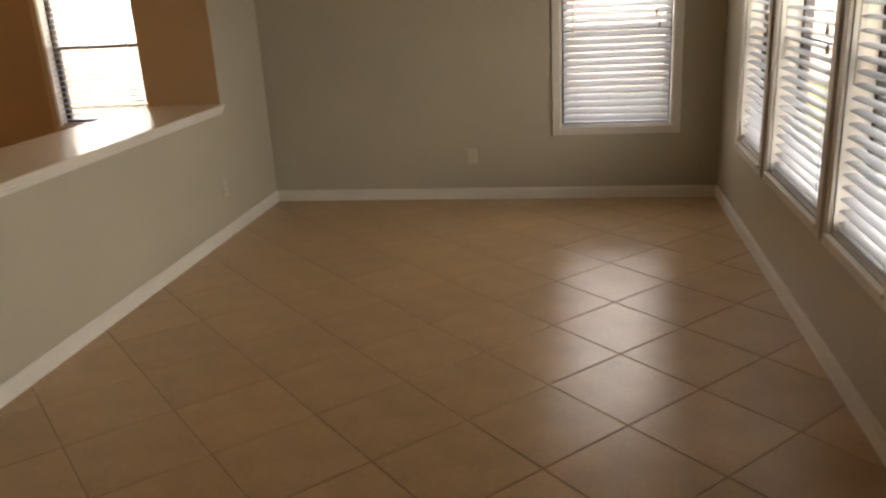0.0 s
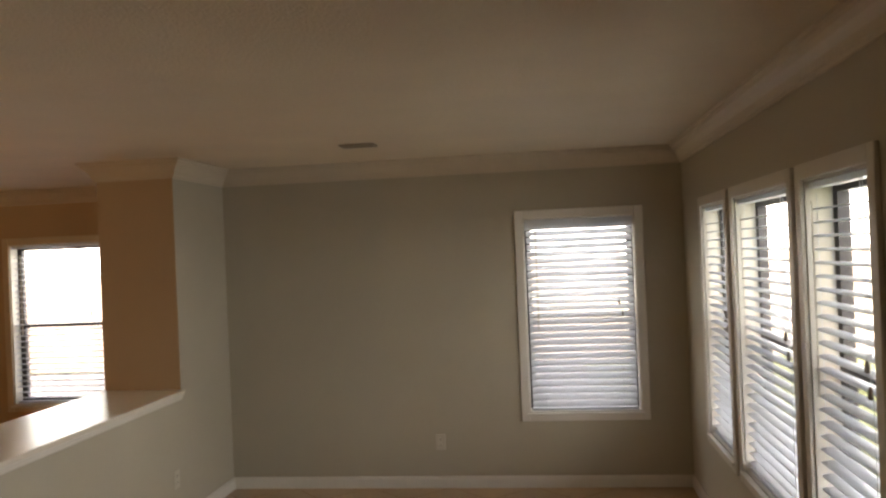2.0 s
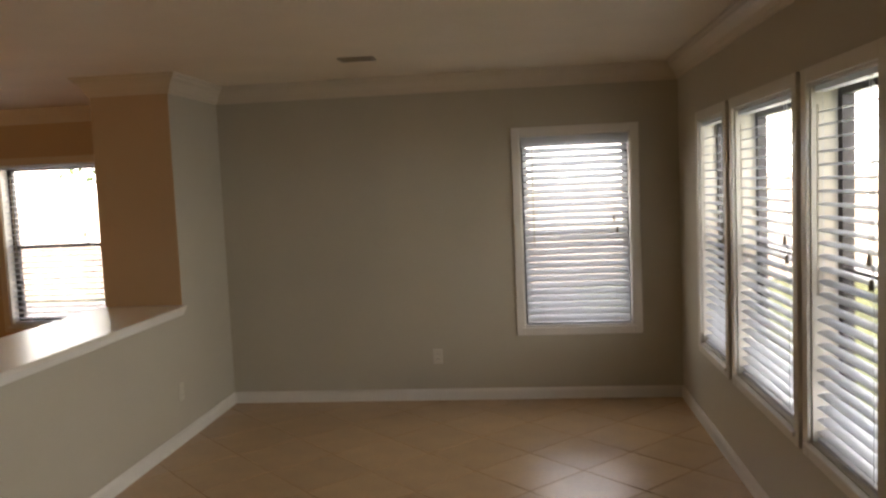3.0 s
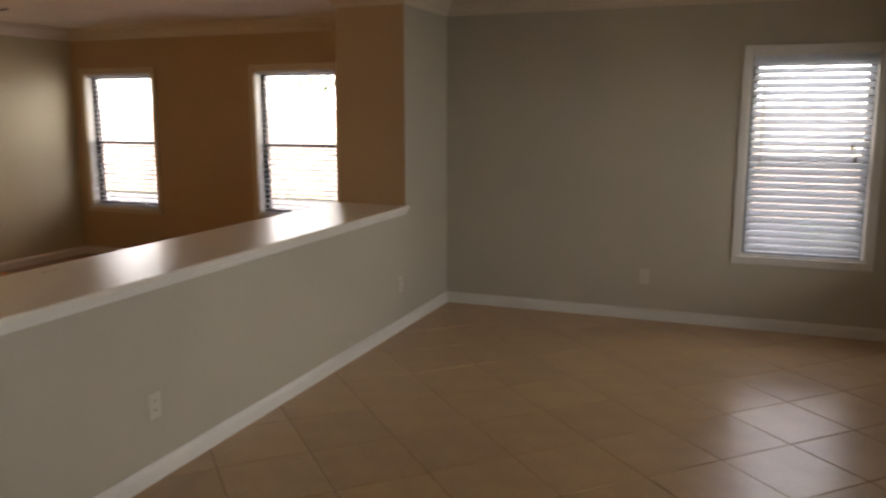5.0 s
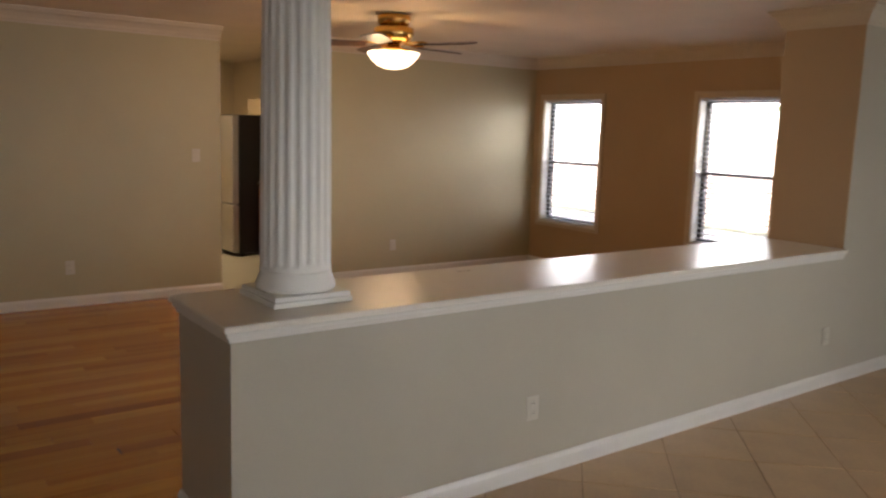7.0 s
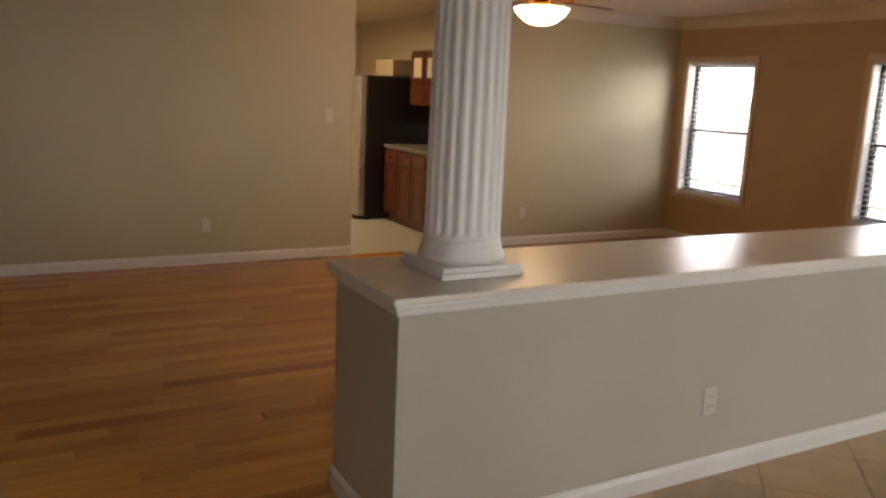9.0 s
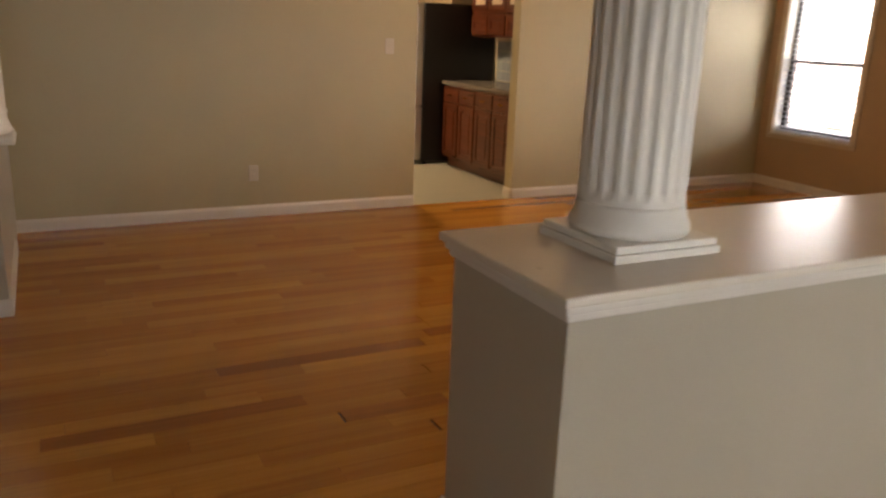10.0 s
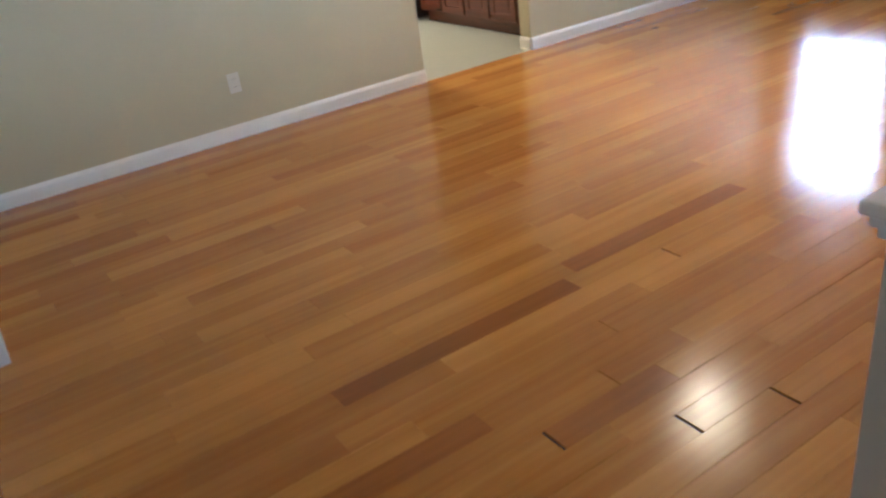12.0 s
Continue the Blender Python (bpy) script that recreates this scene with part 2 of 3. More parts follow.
def sweep(x0, y0, x1, y1, side, profile, mitre=(0, 0)):
    """A moulding of (out, height) points along a line; side is the unit vector away from the wall; mitre 1 outer corner, -1 inner."""
    bm = bmesh.new()
    ends = []
    run = Vector((x1 - x0, y1 - y0)).normalized()
    for x, y, m in ((x0, y0, -mitre[0]), (x1, y1, mitre[1])):
        ends.append([bm.verts.new((x + (side[0] + run.x * m) * o, y + (side[1] + run.y * m) * o, z)) for o, z in profile])
    n = len(profile)
    for i in range(n):
        bm.faces.new((ends[0][i], ends[0][(i + 1) % n], ends[1][(i + 1) % n], ends[1][i]))
    bm.faces.new(ends[0])
    bm.faces.new(ends[1][::-1])
    return bm


BASE = [(0, 0), (0.015, 0), (0.015, 0.064), (0.010, 0.076), (0.005, 0.085), (0, 0.085)]
CROWN = [(0, ZC - 0.125), (0.010, ZC - 0.125), (0.013, ZC - 0.110), (0.022, ZC - 0.104), (0.030, ZC - 0.080), (0.052, ZC - 0.050), (0.074, ZC - 0.034), (0.078, ZC - 0.020), (0.090, ZC - 0.014), (0.092, ZC), (0, ZC)]


def baseboard(x0, y0, x1, y1, side):
    return tagged(part("baseboard", sweep(x0, y0, x1, y1, side, BASE), M_WHITE), "white painted baseboard along the wall foot", "baseboard", kind="structure")


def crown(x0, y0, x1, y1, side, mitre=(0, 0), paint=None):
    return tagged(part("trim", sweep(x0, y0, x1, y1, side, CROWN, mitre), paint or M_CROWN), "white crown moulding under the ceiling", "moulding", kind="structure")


# structure: walls with openings
WIN_Z0, WIN_Z1 = 0.545, 1.965      # clear opening of every window
WIN_W = 0.80


def wall_cells(along, across, openings, z1=ZC):
    """Cells (a0, a1, z0, z1) of a wall from a0 to a1 round its openings (a0, a1, z0, z1)."""
    cells = []
    at = along[0]
    for o in sorted(openings):
        cells.append((at, o[0], 0, z1))
        if o[2] > 0:
            cells.append((o[0], o[1], 0, o[2]))
        if o[3] < z1 - 0.001:
            cells.append((o[0], o[1], o[3], z1))
        at = o[1]
    cells.append((at, along[1], 0, z1))
    return cells


def wall_x(name, x0, x1, y0, y1, openings, material, label):
    """A wall that runs along x."""
    bm = boxes(*[(a0, y0, z0, a1, y1, z1) for a0, a1, z0, z1 in wall_cells((x0, x1), 0, openings)])
    bmesh.ops.remove_doubles(bm, verts=bm.verts, dist=0.0001)
    return tagged(part(name, bm, material), label, "wall", kind="structure")


def wall_y(name, y0, y1, x0, x1, openings, material, label):
    bm = boxes(*[(x0, a0, z0, x1, a1, z1) for a0, a1, z0, z1 in wall_cells((y0, y1), 0, openings)])
    bmesh.ops.remove_doubles(bm, verts=bm.verts, dist=0.0001)
    return tagged(part(name, bm, material), label, "wall", kind="structure")


FAR_WIN = 2.685
EAST_WINS = ((-1.04, 0.33), (-2.045, 0.475), (-3.01, 0.32), (-6.10, 0.45))   # centre, half width; the last is unseen, added to light the ledge wall
ORANGE_WINS = (-4.01, -1.84)
hw = WIN_W / 2
he = 0.45
wall_x("wall_north", 0.0, XE + 0.15, YF, YF + 0.15, [(FAR_WIN - hw, FAR_WIN + hw, WIN_Z0, WIN_Z1)], M_WALL, "greige painted plaster wall of the tiled room")
wall_y("wall_east", YS, YF, XE, XE + 0.15, [(c - h, c + h, WIN_Z0, WIN_Z1) for c, h in EAST_WINS], M_WALL, "greige painted wall with a row of windows")
wall_x("wall_living", XK, XP, YO, YO + 0.15, [(c - he, c + he, WIN_Z0, WIN_Z1) for c in ORANGE_WINS], M_TAN, "tan wall with two windows, lamp warmth in its colour")
tagged(part("wall_pier", boxes((XP, YP + 0.004, 0, 0, YO + 0.15, ZC)), M_WALL), "greige painted pier between the two rooms", "wall", kind="structure")
# thin face whose tan holds the lamp light and wood floor bounce
tagged(part("wall_pier_end", boxes((XP, YP, 0, -0.003, YP + 0.004, ZC)), M_TAN), "pier end face, coloured tan for lamp light and floor bounce", "wall", kind="structure")
wall_y("wall_west", YT - 0.12, YO + 0.15, XK - 0.12, XK, [(-3.215, -2.265, 0, ZC)], M_WALLK, "greige painted wall with an opening to the kitchen")
# added to stop daylight leaking in over the low wall
tagged(part("wall_infill", boxes((XK - 0.12, YT - 0.12, 0.842, XD, YT - 0.02, ZC)), M_WALL), "added greige wall infill closing the gap above the low wall", "wall", kind="structure")
wall_x("wall_south", XD, XE + 0.15, YS - 0.15, YS, [], M_WALL, "greige painted wall behind the entry")
wall_y("wall_entry", YS, YT - 0.12, XD - 0.12, XD, [(-7.38, -6.46, 0, 2.05)], M_WALL, "greige painted entry wall with a glazed door")
tagged(part("wall_stub", boxes((XK - 0.12, YT - 0.12, 0, -2.91, YT + 0.02, 0.80)), M_WALL), "greige painted low wall beside the entry", "wall", kind="structure")
tagged(part("wall_ledge", boxes((XP, YL, 0, 0, YP + 0.004, ZL)), M_WALL), "greige painted half-height wall between the rooms", "wall", kind="structure")
tagged(part("ceiling", boxes((-8.9, YS - 0.15, ZC, XE + 0.15, YO + 0.15, ZC + 0.12)), M_CEIL), "off-white textured ceiling", "ceiling", kind="structure")
# kitchen shell
wall_x("wall_kitchen_north", -8.9, XK - 0.12, -1.44, -1.32, [], M_CREAM, "cream painted kitchen wall behind the cabinets")
wall_y("wall_kitchen_west", -4.6, -1.44, -8.9, -8.78, [], M_CREAM, "cream painted kitchen end wall")
wall_x("wall_kitchen_south", -8.9, XK - 0.12, -4.72, -4.6, [], M_CREAM, "cream painted kitchen side wall")

floor = tagged(part("floor", boxes((XD - 0.12, YS - 0.15, -0.15, XE + 0.15, YO + 0.15, -0.012), (0.0, YS, -0.012, XE, 0.0, -0.0022), (XD, YS, -0.012, 0.0, YW, -0.0022)), M_GROUT), "brown grout bed under the floor tiles", "floor", kind="structure")
floor_k = tagged(part("floor_kitchen", boxes((-8.9, -4.72, -0.15, XK + 0.0, -1.32, 0.0)), M_KTILE), "pale beige kitchen floor", "floor", kind="structure")
floor_w = tagged(part("floor_wood", boxes((XK - 0.0, YW, -0.0118, 0.0, YO, -0.006)), M_GAP), "dark underlay in the joints of the wood floor", "floor", kind="structure")

# baseboards and crown
for a in ((0, 0, XE, 0, (0, -1)), (XE, 0, XE, YS, (-1, 0)), (0, 0, 0, YL - 0.015, (1, 0)), (XP - 0.015, YL, 0.015, YL, (0, -1)), (XP, YL - 0.015, XP, YO, (-1, 0)),
          (XK, YO, XP, YO, (0, -1)), (XK, YT, XK, -3.215, (1, 0)), (XK, -2.265, XK, YO, (1, 0)), (-4.14, YT + 0.02, -2.91, YT + 0.02, (0, 1)), (-2.91, YT + 0.035, -2.91, YT - 0.12, (1, 0)),
          (XD, YT - 0.12, XD, -6.40, (1, 0)), (XD, -7.44, XD, YS, (1, 0)), (XD, YS, XE, YS, (0, 1)),
          (XK - 0.12, -2.265, XK, -2.265, (0, -1))):
    baseboard(*a)
# the pier end run is tan to match its tinted face
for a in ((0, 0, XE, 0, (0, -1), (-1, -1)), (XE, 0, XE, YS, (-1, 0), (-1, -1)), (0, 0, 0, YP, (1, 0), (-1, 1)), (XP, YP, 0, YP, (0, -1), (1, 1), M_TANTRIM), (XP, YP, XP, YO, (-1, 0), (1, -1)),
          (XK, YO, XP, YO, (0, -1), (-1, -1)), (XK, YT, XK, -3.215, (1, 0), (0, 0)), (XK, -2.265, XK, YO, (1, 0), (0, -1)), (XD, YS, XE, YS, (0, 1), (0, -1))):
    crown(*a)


# ledge caps
def ledge_cap(name, x0, y0, x1, y1, label):
    th = empty(name, (x0 + x1) / 2, (y0 + y1) / 2, ZL, label, "ledge", kind="structure")
    cx, cy = (x0 + x1) / 2, (y0 + y1) / 2
    part("bed_moulding", boxes((x0 - 0.012 - cx, y0 - 0.012 - cy, -0.022, x1 + 0.012 - cx, y1 - cy, -0.002), bevel=0.004), M_WHITE, th)
    part("cove_moulding", boxes((x0 - 0.022 - cx, y0 - 0.022 - cy, -0.002, x1 + 0.022 - cx, y1 - cy, 0.017), bevel=0.005), M_WHITE, th)
    part("top_board", boxes((x0 - 0.034 - cx, y0 - 0.034 - cy, 0.018, x1 + 0.034 - cx, y1 - cy, 0.043), bevel=0.006), M_CAP, th)
    return th


ledge_cap("trim_ledge_cap", XP, YL, 0, YP, "glossy off-white painted ledge on the half wall")
cap2 = empty("trim_stub_cap", -3.44, YT - 0.05, 0.80, "white painted cap on the low entry wall", "ledge", kind="structure")
part("bed_moulding", boxes((XK + 3.44, -0.080, -0.018, 0.540, 0.080, 0.012), bevel=0.004), M_WHITE, cap2)
part("top_board", boxes((XK + 3.44, -0.092, 0.012, 0.555, 0.092, 0.034), bevel=0.006), M_WHITE, cap2)
tagged(part("threshold", boxes((-2.89, YW - 0.03, -0.002, 0.0, YW, 0.005), bevel=0.002), M_OAKD), "dark wood reducer strip between wood and tile", "threshold", kind="structure")
ZT = ZL + 0.043


# windows
def window(name, label, w=hw, trim=None):
    """Double-hung window in a clear opening, centred at the origin, room side at -y, inner wall face at y=0."""
    th = empty(name, 0, 0, 0, label, "window", kind="structure")
    z0, z1 = WIN_Z0, WIN_Z1
    c = 0.06
    trim = trim or M_WHITE
    part("casing", boxes((-w - c, -0.018, z0 - c, -w, -0.0005, z1 + c), bevel=0.004), trim, th)
    part("casing", boxes((w, -0.018, z0 - c, w + c, -0.0005, z1 + c), bevel=0.004), trim, th)
    part("casing", boxes((-w + 0.0005, -0.0175, z1, w - 0.0005, -0.0005, z1 + c), bevel=0.004), trim, th)
    part("window_sill", boxes((-w - 0.02, -0.03, z0 - 0.022, w + 0.02, -0.0005, z0 - 0.0005), bevel=0.004), M_WHITE, th)
    part("apron", boxes((-w + 0.0005, -0.016, z0 - c, w - 0.0005, -0.0005, z0 - 0.0225), bevel=0.003), trim, th)
    j = 0.008
    part("jamb", boxes((-w + 0.0005, 0, z0 + 0.0005, -w + j, 0.1, z1 - 0.0005)), M_WHITE, th)
    part("jamb", boxes((w - j, 0, z0 + 0.0005, w - 0.0005, 0.1, z1 - 0.0005)), M_WHITE, th)
    part("jamb", boxes((-w + j, 0, z1 - j, w - j, 0.1, z1 - 0.0005)), M_WHITE, th)
    part("jamb", boxes((-w + j, 0, z0 + 0.0005, w - j, 0.1, z0 + j)), M_WHITE, th)
    f = 0.052
    fr = boxes((-w + 0.0005, 0.1, z0 + 0.0005, -w + f, 0.145, z1 - 0.0005), (w - f, 0.1, z0 + 0.0005, w - 0.0005, 0.145, z1 - 0.0005),
               (-w + f, 0.1, z1 - f, w - f, 0.145, z1 - 0.0005), (-w + f, 0.1, z0 + 0.0005, w - f, 0.145, z0 + f))
    part("window_frame", fr, M_BRONZE, th, "dark bronze metal frame")
    zm = (z0 + z1) / 2 - 0.015
    part("meeting_rail", boxes((-w + f, 0.095, zm - 0.018, w - f, 0.14, zm + 0.018), bevel=0.003), M_BRONZE, th, "dark bronze meeting rail")
    up = part("pane", boxes((-w + f, 0.122, zm + 0.018, w - f, 0.126, z1 - f)), M_GLASS, th)
    lo = part("pane", boxes((-w + f, 0.108, z0 + f, w - f, 0.112, zm - 0.018)), M_GLASS, th)
    sc = part("insect_screen", boxes((-w + f, 0.134, z0 + f, w - f, 0.135, zm - 0.018)), M_SCREEN, th, "grey insect screen")
    for g in (up, lo, sc):
        g.visible_shadow = False
    return th


def slat_mesh(tilt, half):
    bm = bmesh.new()
    w, d, n = half - 0.022, 0.0252, 4
    top, bot = [], []
    for i in range(n + 1):
        u = -1 + 2 * i / n
        y, z = u * d, 0.0035 * (1 - u * u)
        ca, sa = math.cos(tilt), math.sin(tilt)
        yy, zz = y * ca - z * sa, y * sa + z * ca
        top.append([bm.verts.new((s * w, yy, zz + 0.0012)) for s in (-1, 1)])
        bot.append([bm.verts.new((s * w, yy, zz - 0.0012)) for s in (-1, 1)])
    for i in range(n):
        bm.faces.new((top[i][0], top[i][1], top[i + 1][1], top[i + 1][0]))
        bm.faces.new((bot[i][0], bot[i + 1][0], bot[i + 1][1], bot[i][1]))
    for i in (0, n):
        bm.faces.new((top[i][0], top[i][1], bot[i][1], bot[i][0]))
    return mesh_of("slat", bm, M_SLAT)


def blind(label, tilt, half=hw, valance=True):
    th = empty("window_blind", 0, 0, 0, label, "blind", "window blinds")
    w, z0, z1 = half - 0.012, WIN_Z0 + 0.012, WIN_Z1 - 0.012
    hr = 0.045 if valance else 0.022
    part("headrail", boxes((-w, 0.012, z1 - hr, w, 0.062, z1), bevel=0.003), M_SLAT, th)
    if valance:
        part("valance", boxes((-w, 0.004, z1 - 0.075, w, 0.011, z1 + 0.002), bevel=0.003), M_SLAT, th)
    part("bottom_rail", boxes((-w + 0.008, 0.014, z0, w - 0.008, 0.06, z0 + 0.018), bevel=0.004), M_SLAT, th)
    for x in (-w * 0.72, w * 0.72):
        part("ladder_cord", boxes((x - 0.0012, 0.012, z0 + 0.018, x + 0.0012, 0.0135, z1 - 0.045), (x - 0.0012, 0.0605, z0 + 0.018, x + 0.0012, 0.062, z1 - 0.045)), M_SLAT, th)
    part("wand", boxes((-w * 0.80 - 0.004, 0.0, z1 - 0.80, -w * 0.80 + 0.004, 0.004, z1 - 0.075)), M_PLATE, th)
    for x, dz in ((w * 0.70, 0.62), (w * 0.76, 0.70)):
        co = part("cord", boxes((x - 0.0012, 0.001, z1 - dz, x + 0.0012, 0.0032, z1 - 0.02)), M_SLAT, th)
        tb = lathe([(0.003, 0.022), (0.007, 0.012), (0.009, -0.014), (0.006, -0.018)], 10)
        part("tassel", tb, M_TASSEL, co, "small dark cord tassel").matrix_basis = pose(x, 0.0, z1 - dz)
    me = slat_mesh(tilt, half)
    z = z0 + 0.045
    while z < z1 - 0.07:
        piece("slat", me, th, pose(0, 0.037, z))
        z += 0.050
    return th


win = window("window_1", "white-cased double-hung window with bronze frame")
win_tan = window("window_2", "bronze-framed double-hung window in the tan wall", he, trim=M_TANTRIM)
bl_shut = blind("white slatted blind lowered, slats tilted half shut", radians(52))
bl_tan = blind("white slatted blind lowered, slats lying open", radians(2), he, valance=False)
m_far = pose(FAR_WIN, YF, 0)
win.matrix_basis = m_far
bl_shut.matrix_basis = m_far
for k, (c, h) in enumerate(EAST_WINS):
    m = pose(XE, c, 0, 0, 0, -90)
    # the 0.45 one is the out-of-view window added for light
    size = "wide" if h > 0.46 else "narrow" if h < 0.4 else "unseen"
    window("window_%d" % (k + 3), "%s white-cased window with bronze frame in the long wall" % size, h).matrix_basis = m
    blind("%s white slatted blind lowered, slats lying open" % size, radians(8), h, valance=False).matrix_basis = m
win_tan.matrix_basis = bl_tan.matrix_basis = pose(ORANGE_WINS[0], YO, 0)
copy_thing(win_tan, pose(ORANGE_WINS[1], YO, 0)).name = "window_7"
copy_thing(bl_tan, pose(ORANGE_WINS[1], YO, 0))
for c in (FAR_WIN,):
    window_light(c, YF + 0.2, 1.26, c, -3, 1.3, 0.78, 1.4, 3.8)
for c, h in EAST_WINS:
    # stronger lamp behind the added fourth window, out of view
    window_light(XE + 0.60, c, 1.30, XE - 3.0, c, 4.0, 2 * h - 0.02, 1.7, 15.0 * h if c > -4 else 19.0 * h)
for c in ORANGE_WINS:
    window_light(c, YO + 0.2, 1.26, c, -3, 1.0, 0.86, 1.4, 2.2)


# fluted column
def column(x, y, z, label="white painted fluted column standing on the ledge"):
    th = empty("column", x, y, z, label, "column")
    h = ZC - z
    part("plinth", boxes((-0.168, -0.168, 0, 0.168, 0.168, 0.022), (-0.161, -0.161, 0.022, 0.161, 0.161, 0.042), bevel=0.004), M_COLUMN, th)
    base = [(0.146, 0.042), (0.155, 0.046), (0.159, 0.056), (0.157, 0.068), (0.151, 0.080), (0.147, 0.092), (0.1445, 0.100), (0.1425, 0.110), (0.141, 0.122)]
    part("base_moulding", lathe(base, 48), M_COLUMN, th, smooth=True)
    bm = bmesh.new()
    n, flutes = 160, 20
    levels = [(0.122, 0), (0.135, 0), (0.158, 1), (0.6, 1), (1.0, 1), (h - 0.22, 1), (h - 0.195, 0), (h - 0.17, 0)]
    rings = []
    for zz, on in levels:
        r0 = 0.140 - 0.014 * max(0, zz - 0.3) / (h - 0.3)
        ring = []
        for i in range(n):
            a = 2 * math.pi * i / n
            u = (i % (n // flutes)) / (n // flutes)
            dip = 0.009 * on * max(0.0, math.sin(math.pi * (u - 0.12) / 0.76)) if 0.12 < u < 0.88 else 0.0
            ring.append(bm.verts.new(((r0 - dip) * math.cos(a), (r0 - dip) * math.sin(a), zz)))
        rings.append(ring)
    for a, b in zip(rings, rings[1:]):
        for i in range(n):
            bm.faces.new((a[i], a[(i + 1) % n], b[(i + 1) % n], b[i]))
    part("shaft", bm, M_COLUMN, th)
    top = [(0.126, h - 0.17), (0.133, h - 0.165), (0.133, h - 0.15), (0.126, h - 0.145), (0.126, h - 0.10), (0.132, h - 0.095), (0.145, h - 0.06), (0.150, h - 0.045)]
    part("capital", lathe(top, 48), M_COLUMN, th, smooth=True)
    part("abacus", boxes((-0.16, -0.16, h - 0.045, 0.16, 0.16, h - 0.001), bevel=0.004), M_COLUMN, th)
    return th


column(-0.30, -4.55, ZT)
column(-3.11, YT - 0.05, 0.834, "white painted fluted column on the low entry wall")


# outlets and switch
def wall_plate(name, label, m, kind_):
    th = empty(name, 0, 0, 0, label, "switch" if kind_ == "switch" else "outlet", "wall outlets" if kind_ != "switch" else "")
    part("plate", boxes((-0.036, -0.007, -0.058, 0.036, 0, 0.058), bevel=0.003), M_PLATE, th)
    if kind_ == "switch":
        part("toggle", boxes((-0.005, -0.018, -0.006, 0.005, -0.007, 0.012), bevel=0.002), M_PLATE, th)
    else:
        for z in (-0.022, 0.022):
            so = part("socket", boxes((-0.016, -0.0095, z - 0.014, 0.016, -0.0065, z + 0.014), bevel=0.004), M_PLATE, th)
            for x in (-0.006, 0.006):
                part("slot", boxes((x - 0.001, -0.0099, z - 0.004, x + 0.001, -0.0094, z + 0.006)), M_DARK, so)
    part("screw", boxes((-0.003, -0.0078, -0.003, 0.003, -0.0066, 0.003)), M_STEEL, th)
    th.matrix_basis = m
    return th


out = wall_plate("wall_outlet", "white double power outlet low on the wall", pose(1.615, YF, 0.338), "outlet")
copy_thing(out, pose(0, -3.505, 0.338, 0, 0, 90))
copy_thing(out, pose(0, -0.94, 0.34, 0, 0, 90))
copy_thing(out, pose(XK, -4.54, 0.333, 0, 0, 90))
copy_thing(out, pose(XK, -1.31, 0.331, 0, 0, 90))
wall_plate("light_switch", "white light switch beside the kitchen opening", pose(XK, -3.45, 1.285, 0, 0, 90), "switch")

# ceiling vent
vent = empty("ceiling_vent", 1.31, -0.98, ZC, "tan metal air register in the ceiling", "vent")
part("backing", boxes((-0.09, -0.045, -0.003, 0.09, 0.045, -0.0005)), M_DARK, vent)
part("frame", boxes((-0.11, -0.065, -0.010, 0.11, -0.045, -0.0005), (-0.11, 0.045, -0.010, 0.11, 0.065, -0.0005), (-0.11, -0.045, -0.010, -0.09, 0.045, -0.0005), (0.09, -0.045, -0.010, 0.11, 0.045, -0.0005), bevel=0.002), M_VENT, vent)
sl = mesh_of("slat", boxes((-0.09, -0.006, -0.009, 0.09, 0.004, -0.0035)), M_VENT)
for i in range(4):
    piece("slat", sl, vent, pose(0, -0.033 + 0.022 * i, 0))


